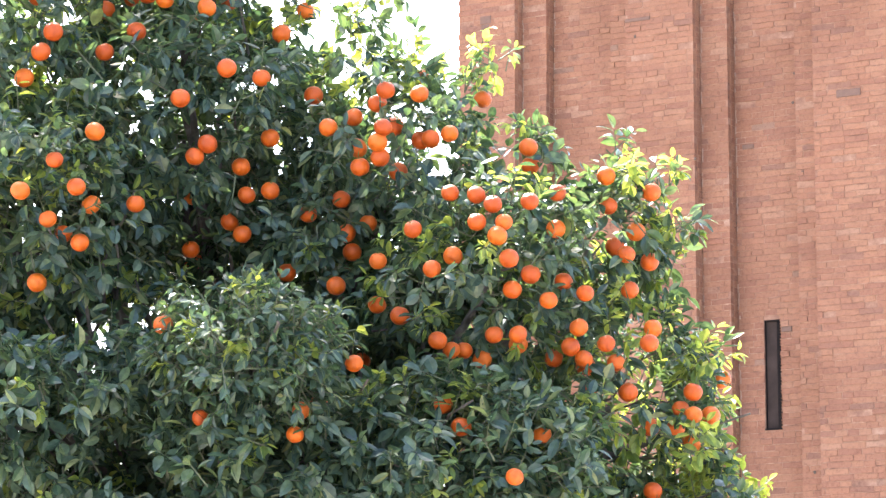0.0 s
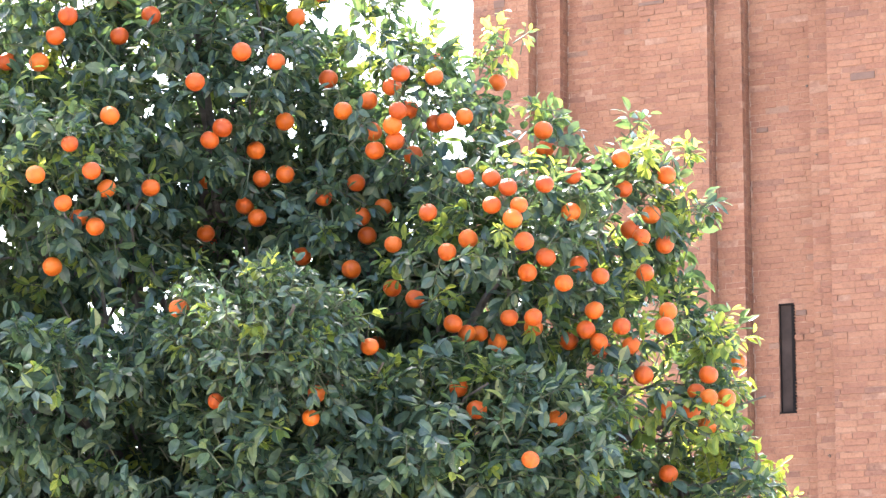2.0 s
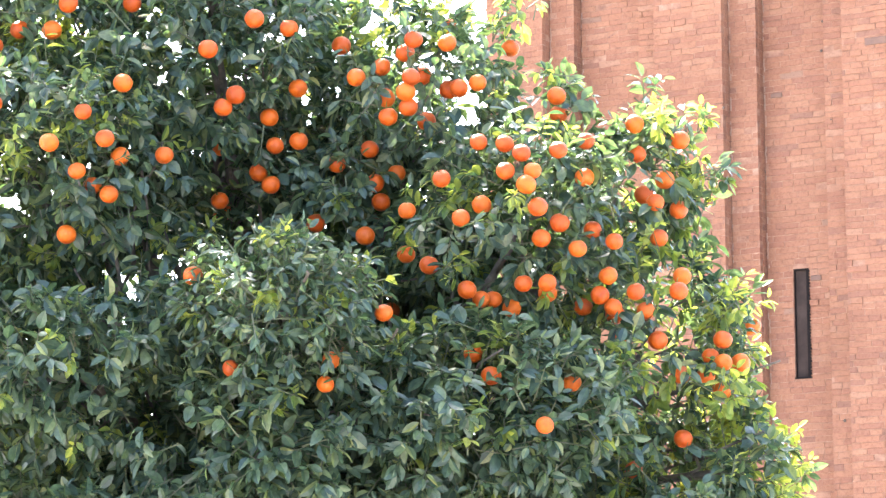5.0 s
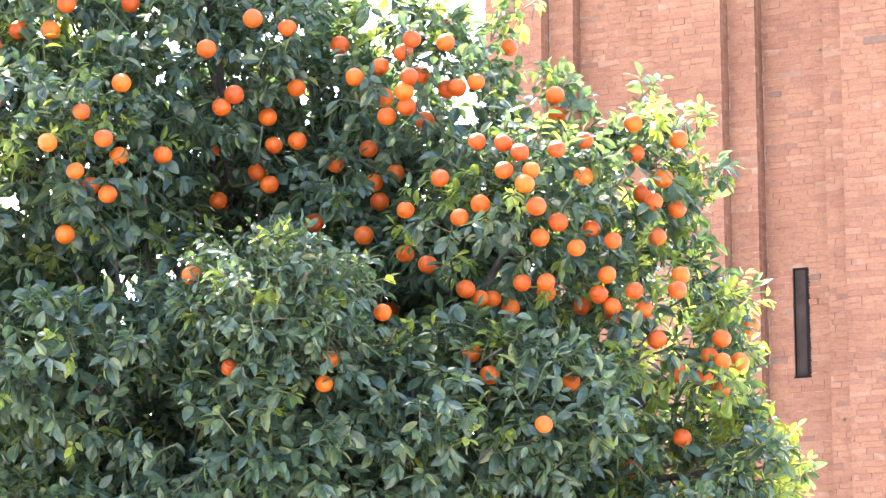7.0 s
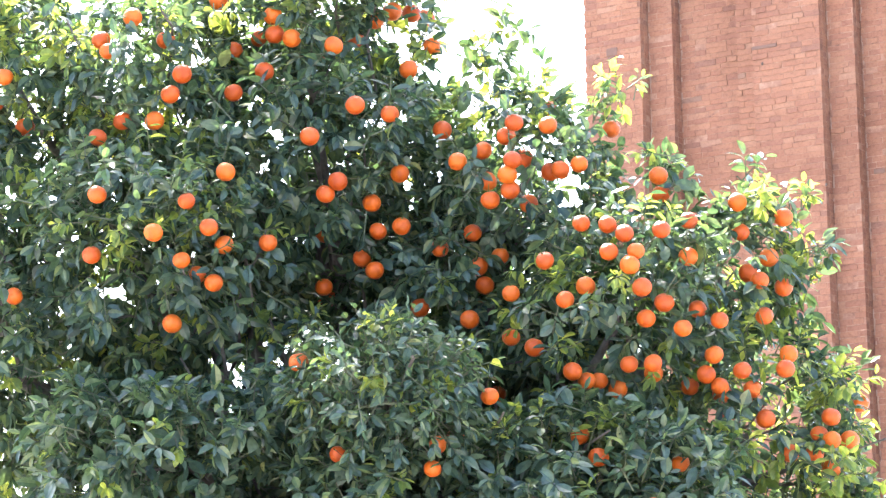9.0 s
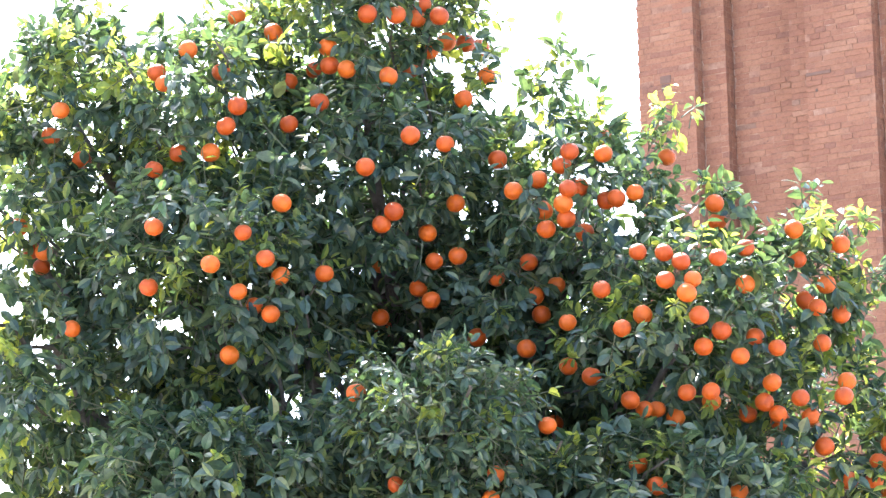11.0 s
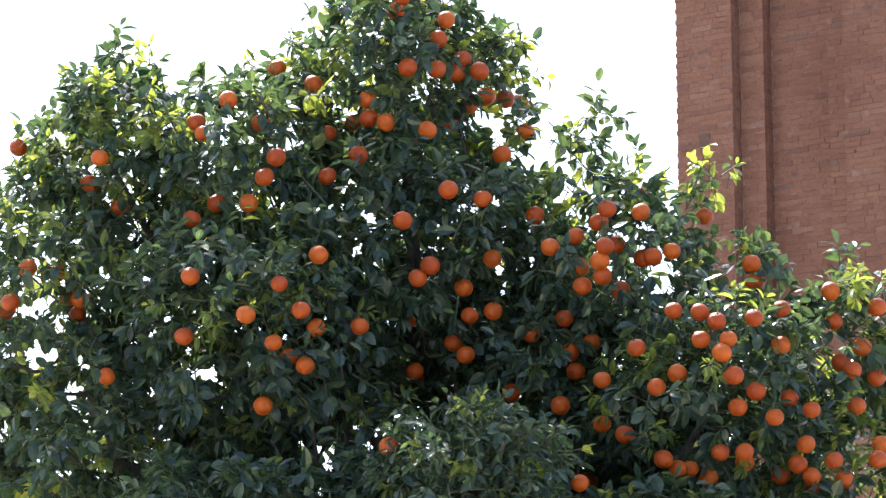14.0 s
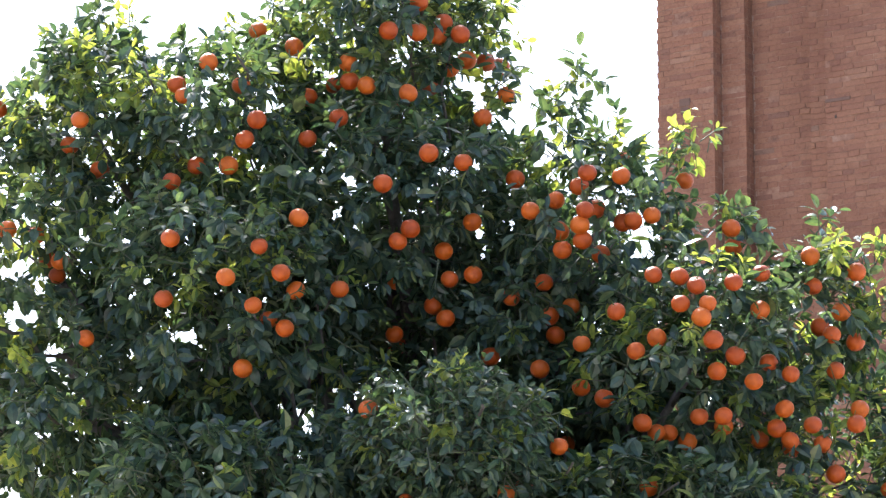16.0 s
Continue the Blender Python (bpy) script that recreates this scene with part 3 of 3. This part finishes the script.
def field(points, scale, seed):
    """A smooth random field in space, about -2 to 2."""
    own = np.random.default_rng(seed)
    k, phase = own.normal(0, scale, (12, 3)), own.uniform(0, 6.28, 12)
    return np.sin(points @ k.T + phase).sum(1) / 6 ** 0.5


def sprigs(lobe, count, inner=0.62):
    """Twig starts and directions over an ellipsoid."""
    c, r = np.array(lobe[:3]), np.array(lobe[3:])
    d = unit(rng.normal(size=(count, 3)))
    q = inner + (0.90 - inner) * rng.random((count, 1)) ** 0.6
    q = q * (1 + 0.10 * field(c + d * r, 11.0, 3)[:, None].clip(-1.5, 1.0))
    return c + d * r * q, unit(unit(d / r) + np.array([0, 0, 0.12]) + rng.normal(0, 0.5, (count, 3)))


all_lobes = [l[1:] for l in LOBES + LOW_LOBES]
fruit_spots = np.array(FRUIT)


def buried(points):
    """How deep in the crown each point lies: 1 at its surface, 0 at the middle of a lobe."""
    best = np.full(len(points), 9.0)
    for l in all_lobes:
        best = np.minimum(best, np.linalg.norm((points - np.array(l[:3])) / np.array(l[3:]), axis=1))
    return best


depth_in = buried(fruit_spots)
open_fruit = rng.random(len(fruit_spots)) < np.where(depth_in > 1.1, 0.9, np.where(depth_in > 0.97, 0.6, 0.0))


def leaves_of(starts, ways, per, size):
    """Leaves round each twig: base points, axes and normals; and the twigs themselves."""
    n = len(starts)
    reach = rng.uniform(0.045, 0.11, n)
    a = unit(np.cross(ways, rng.normal(size=(n, 3))))
    b = np.cross(ways, a)
    bases, axes, normals, sizes = [], [], [], []
    turn = rng.uniform(0, 6.28, n)
    for k in range(per):
        s = (k + 0.6) / per
        ang = turn + k * 2.4 + rng.normal(0, 0.3, n)
        radial = np.cos(ang)[:, None] * a + np.sin(ang)[:, None] * b
        open_ = np.radians(75 - 48 * s + rng.normal(0, 12, n))[:, None]
        axis = unit(ways * np.cos(open_) + radial * np.sin(open_) + np.array([0, 0, -0.46]) + rng.normal(0, 0.22, (n, 3)))
        normal = ways * 0.7 + np.array([0, 0, 0.75]) + rng.normal(0, 0.5, (n, 3))
        normal = unit(normal - axis * np.sum(normal * axis, 1, keepdims=True))
        bases.append(starts + ways * (reach * s)[:, None] + axis * 0.008)
        axes.append(axis)
        normals.append(normal)
        sizes.append(size * rng.uniform(0.60, 1.30, n) * (1.0 - 0.22 * s))
    return np.concatenate(bases), np.concatenate(axes), np.concatenate(normals), np.concatenate(sizes), (starts, starts + ways * reach[:, None])


def clear_of_fruit(bases, axes, sizes):
    """Leaves whose blade runs through a fruit, or lies right on its open side, are left out."""
    mid = bases + axes * (sizes * 0.5)[:, None]
    keep = np.ones(len(bases), bool)
    for p, bare in zip(fruit_spots, open_fruit):
        d = mid - p
        keep &= np.einsum("ij,ij->i", d, d) > 0.046 ** 2
        if bare:
            open_side = d - np.array([0.0, -0.075, -0.02])
            far_side = d - np.array([0.0, -0.17, -0.03])
            keep &= (np.einsum("ij,ij->i", far_side, far_side) > 0.032 ** 2) & (np.einsum("ij,ij->i", open_side, open_side) > 0.047 ** 2)
    return keep


def leaf_mesh(bases, axes, normals, sizes):
    n = len(bases)
    shape = leaf_shape(sizes, sizes * rng.uniform(0.42, 0.64, n), rng.uniform(0.05, 0.5, n), rng.uniform(-0.10, 0.50, n))
    side = np.cross(normals, axes)
    verts = bases[:, None] + shape[..., :1] * axes[:, None] + shape[..., 1:2] * side[:, None] + shape[..., 2:] * normals[:, None]
    faces = LEAF_F[None] + (np.arange(n) * LEAF_N)[:, None, None]
    return verts.reshape(-1, 3), faces.reshape(-1, 3)


DENSITY = 196
THIN = {"front_clump": 1.6, "right_bough": 0.85, "right_skirt": 0.60, "right_heart": 0.82, "right_tip": 0.7, "low_right_tip": 0.8, "left_side": 0.72, "left_crest": 0.85, "upper_right": 0.85, "left_skirt": 0.95, "heart": 0.95, "shoulder": 0.85, "left_heart": 0.95,
        "low_left": 1.15, "low_mid": 1.22, "base_left": 1.1, "low_front": 1.25, "base_mid": 1.1, "low_heart": 1.1}
LEAF_SIZE = {"front_clump": 0.053, "low_left": 0.073, "low_mid": 0.072, "low_front": 0.070, "base_left": 0.073, "left_skirt": 0.073}
# share of yellow leaves, raised where sunlit foliage is painted with them
FRESH_LIT = {"right_tip": 0.6, "low_right_tip": 0.65, "right_bough": 0.09, "right_skirt": 0.45, "base_right": 0.35, "right_heart": 0.12, "upper_right": 0.08, "low_left": 0.05, "left_heart": 0.08, "left_inner": 0.2, "base_left": 0.05, "left_side": 0.14, "left_skirt": 0.12, "left_crest": 0.18, "shoulder": 0.2, "crest": 0.22}
old, young_lit, twigs = [], [], []
for lobe in LOBES + LOW_LOBES:
    c = lobe[1:]
    rx, ry, rz = c[3:]
    area = 4 * math.pi * (((rx * ry) ** 1.6 + (rx * rz) ** 1.6 + (ry * rz) ** 1.6) / 3) ** (1 / 1.6)
    thin = THIN.get(lobe[0], 1.0)
    starts, ways = sprigs(c, int(area * DENSITY * thin))
    keep = (buried(starts) > 0.6) | (rng.random(len(starts)) < 0.35)
    # boughs and hollows between them
    keep &= (field(starts, 12.0, 5) > -0.3) | (rng.random(len(starts)) < 0.18)
    starts, ways = starts[keep], ways[keep]
    if rx > 0.3:
        # the shaded inside of the lobe
        more, more_ways = sprigs(c, int(area * 40 * thin ** 3), 0.15)
        starts, ways = np.concatenate([starts, more]), np.concatenate([ways, more_ways])
    fresh_lit = rng.random(len(starts)) < FRESH_LIT.get(lobe[0], 0.03) * np.clip(1 + 1.3 * field(starts, 9.0, 8), 0, 3)
    for chosen, into in ((~fresh_lit, old), (fresh_lit, young_lit)):
        if chosen.any():
            made = leaves_of(starts[chosen], ways[chosen], 8 if into is old else 11, LEAF_SIZE.get(lobe[0], 0.071) if into is old else 0.055)
            into.append(made[:4])
            twigs.append(made[4])
# the dark leafy inside of the crown, behind the lobes
for c in INNER:
    starts, ways = sprigs(c, int(math.pi * c[3] * c[5] * 200), 0.05)
    made = leaves_of(starts, ways, 8, 0.08)
    old.append(made[:4])
    twigs.append(made[4])
for c in LEADERS + SIDE_LEADERS:
    starts, ways = sprigs(c, max(5, int((2000 if 0.1 < c[0] < 0.5 and c[2] > 3.5 else 1250) * c[3] * c[5])), 0.1)
    ways = unit(ways + np.array([0, 0, 0.1]))
    sparse = c[0] > 0.1 and c[2] > 4.3
    fresh_lit = rng.random(len(starts)) < (0.85 if sparse else 0.05 if 0.2 < c[0] < 0.5 else 0.16 if c[0] > 0 and c[2] > 3.4 else 0.6 if c[0] > 0 else 0.3)
    for chosen, into in ((~fresh_lit, old), (fresh_lit, young_lit)):
        if chosen.any():
            made = leaves_of(starts[chosen], ways[chosen], 6 if sparse else 8 if into is old else 11, 0.054 if sparse else 0.072 if into is old else 0.055)
            into.append(made[:4])
            twigs.append(made[4])

for c in BRIGHT:
    starts, ways = sprigs(c, max(4, int(1500 * c[3] * c[5])), 0.1)
    made = leaves_of(starts, ways, 8, 0.060)
    young_lit.append(made[:4])
    twigs.append(made[4])


# gaps right through the crown: where each passes the trunk's plane, and its half width
GAPS = [
    (-0.007, 4.005, 0.045),
    (-0.678, 4.661, 0.052),
    (-0.551, 4.529, 0.033),
    (-1.052, 4.469, 0.031),
    (-2.475, 3.749, 0.047),
    (-2.336, 3.701, 0.034),
    (-1.910, 3.765, 0.022),
    (-1.251, 3.428, 0.039),
    (-1.161, 3.379, 0.027),
    (-1.263, 4.430, 0.033),
    (-0.678, 4.365, 0.027),
    (-2.350, 3.632, 0.031),
    (-1.090, 3.858, 0.028),
    (-2.541, 3.747, 0.050),
    (-2.365, 3.593, 0.040),
    (-2.712, 3.201, 0.055),
    (-2.756, 3.567, 0.042),
    (-2.649, 3.450, 0.040),
    (-2.081, 3.771, 0.017),
    (-1.373, 3.345, 0.040),
    (-0.985, 4.560, 0.028),
    (-0.080, 4.250, 0.030),
]
# and many pinholes between the leaves
pin = np.random.default_rng(21)
GAPS += [(x, z, half) for x, z, half in zip(pin.uniform(-2.7, 0.5, 165), pin.uniform(3.25, 4.8, 165), pin.uniform(0.013, 0.030, 165)) if z > 3.55 or x < -1.1]


def in_gap(points):
    inside = np.zeros(len(points), bool)
    for x, z, half in GAPS:
        # the gaps slope up away from the street
        s = points[:, 1] / 11.2
        dx, dz = points[:, 0] - x * s, points[:, 2] - (1.59 + (z - 1.59) * s)
        turn = np.arctan2(dz, dx)
        inside |= np.hypot(dx, dz) < half * (1 + 0.35 * np.sin(2 * turn + x * 50) + 0.25 * np.sin(3 * turn + z * 70))
    return inside


# dark hollows under the boughs: centre, half sizes
HOLLOWS = [
    (-0.27, 10.55, 3.19, 0.21, 0.45, 0.09),
    (-1.15, 10.20, 2.69, 0.14, 0.35, 0.12),
    (-0.62, 10.70, 3.42, 0.22, 0.35, 0.08),
    (-1.45, 10.55, 3.25, 0.16, 0.40, 0.08),
    (-0.95, 10.75, 4.05, 0.10, 0.30, 0.13),
]


def in_hollow(points):
    inside = np.zeros(len(points), bool)
    for h in HOLLOWS:
        inside |= np.linalg.norm((points - np.array(h[:3])) / np.array(h[3:]), axis=1) < 1 + 0.3 * field(points, 14.0, 6)
    return inside


def gathered(sets):
    joined = [np.concatenate(s) for s in zip(*sets)]
    mid = joined[0] + joined[1] * (joined[3] * 0.5)[:, None]
    keep = clear_of_fruit(joined[0], joined[1], joined[3]) & ~in_gap(mid) & ~in_hollow(mid)
    return [j[keep] for j in joined]


old, young_lit = gathered(old), gathered(young_lit)
# the leaves on the near side of the front clump are pieces of their own
clump = np.array(next(l for l in LOW_LOBES if l[0] == "front_clump")[1:4])
order = np.argsort(np.linalg.norm((old[0] - clump - np.array([0, -0.35, 0.1])) * np.array([1, 1.2, 1]), axis=1))
single, rest = order[:300], order[300:]


def creased(ob):
    """A sharp fold along each leaf's midrib."""
    edges = np.empty(len(ob.data.edges) * 2, dtype=np.int32)
    ob.data.edges.foreach_get("vertices", edges)
    mid = np.isin(edges.reshape(-1, 2) % LEAF_N, (0, 2, 5, 8, 11, 13)).all(axis=1)
    ob.data.attributes.new("sharp_edge", "BOOLEAN", "EDGE").data.foreach_set("value", mid)
    return ob


crown = rooted(bulk("crown", *leaf_mesh(*[a[rest] for a in old]), LEAF, smooth=True))
tagged(creased(crown), "dense glossy dark green leaves", kind="stuff")
growth = rooted(bulk("young_growth", *leaf_mesh(*young_lit), YOUNG_LIT, smooth=True))
tagged(creased(growth), "yellow-green leaves, part new growth, part painted as sunlit", kind="stuff")

# twigs: three-sided, one mesh
starts, ends = np.concatenate([t[0] for t in twigs]), np.concatenate([t[1] for t in twigs])
lone = ~(in_gap(starts) | in_gap(ends) | in_hollow(starts) | in_hollow(ends))
starts, ends = starts[lone], ends[lone]
lows = starts - (ends - starts) * 0.6
way = unit(ends - lows)
a = unit(np.cross(way, rng.normal(size=way.shape)))
b = np.cross(way, a)
corner = [(math.cos(k * 2.0944), math.sin(k * 2.0944)) for k in range(3)]
tverts = np.stack([lows + 0.0035 * (x * a + y * b) for x, y in corner] + [ends + 0.0015 * (x * a + y * b) for x, y in corner], 1)
tfaces = np.array([(0, 1, 4, 3), (1, 2, 5, 4), (2, 0, 3, 5)])[None] + (np.arange(len(starts)) * 6)[:, None, None]
tagged(rooted(bulk("twig_wood", tverts.reshape(-1, 3), tfaces.reshape(-1, 4), TWIG)), "thin green-brown twigs", kind="stuff")

# ---- the pieces ----
one = np.ones(1)
kinds = []
for k in range(5):
    sh = leaf_shape(one, one * (0.42 + 0.045 * k), one * (0.2 + 0.08 * k), one * (0.02 + 0.06 * k))[0]
    data = bpy.data.meshes.new("leaf")
    data.from_pydata([tuple(v) for v in sh], [], [tuple(int(i) for i in f) for f in LEAF_F])
    data.polygons.foreach_set("use_smooth", [True] * len(data.polygons))
    data.materials.append(LEAF)
    kinds.append(data)
for k, i in enumerate(single):
    base, axis, normal, size = (old[j][i] for j in range(4))
    side = np.cross(normal, axis)
    ob = rooted(new("leaf", kinds[k % 5]))
    if k < 5:
        creased(ob)
    m = Matrix([(axis[r] * size, side[r] * size, normal[r] * size, base[r]) for r in range(3)] + [(0, 0, 0, 1)])
    ob.matrix_basis = m

bricks = []
for u0, u1, step in STRIPS:
    lay(u0, u1, 0, step * STEP, -1, HIGH, bricks)
for u, low, high, face in ((0.622, 0, 1, 1), (0.889, 1, 2, 1), (2.507, 0, 1, 1), (2.787, 1, 2, 1), (1.573, 1, 2, -1), (1.806, 0, 1, -1), (3.451, 1, 2, -1), (3.689, 0, 1, -1)):
    lay(low * STEP + 0.066, high * STEP - 0.002, 1, u, face, HIGH, bricks)
lay(0.066, 4.6, 1, 0.0, -1, HIGH, bricks)
lay(0.066, 4.6, 1, WIDTH, 1, HIGH, bricks)
centre = ((SLIT[0] + SLIT[1]) / 2, (SLIT[2] + SLIT[3]) / 2)
bricks.sort(key=lambda k: math.hypot(k[1] - centre[0], k[3] - centre[1]) if k[0] == 0 else 99)


def worn(corners):
    """The same brick with its edges and face knocked about."""
    out = corners.copy()
    out[4:, 0] += rng.normal(0, 0.012, 8)
    out[4:, 2] += rng.normal(0, 0.045, 8)
    out[8:, 1] += rng.normal(0, 0.012, 4)
    return out


shapes = []
for k in range(24):
    brick_data = bpy.data.meshes.new("brick")
    brick_data.from_pydata([tuple(v) for v in worn(BRICK_VERTS)], [], [tuple(int(i) for i in f) for f in BRICK_FACES])
    brick_data.materials.append(BRICK)
    shapes.append(brick_data)
for k, row in enumerate(bricks[:300]):
    ob = new("brick", shapes[k % 24])
    ob.parent = tower
    ob.matrix_basis = brick_matrix(*row)
corners = np.c_[BRICK_VERTS, np.ones(len(BRICK_VERTS))]
bverts = np.concatenate([(worn(corners) @ np.array(brick_matrix(*row)).T)[:, :3] for row in bricks[300:]])
bfaces = BRICK_FACES[None] + (np.arange(len(bricks) - 300) * len(BRICK_VERTS))[:, None, None]
tagged(bulk("brickwork", bverts, bfaces.reshape(-1, 4), BRICK, tower), "weathered red and orange bricks", kind="stuff")
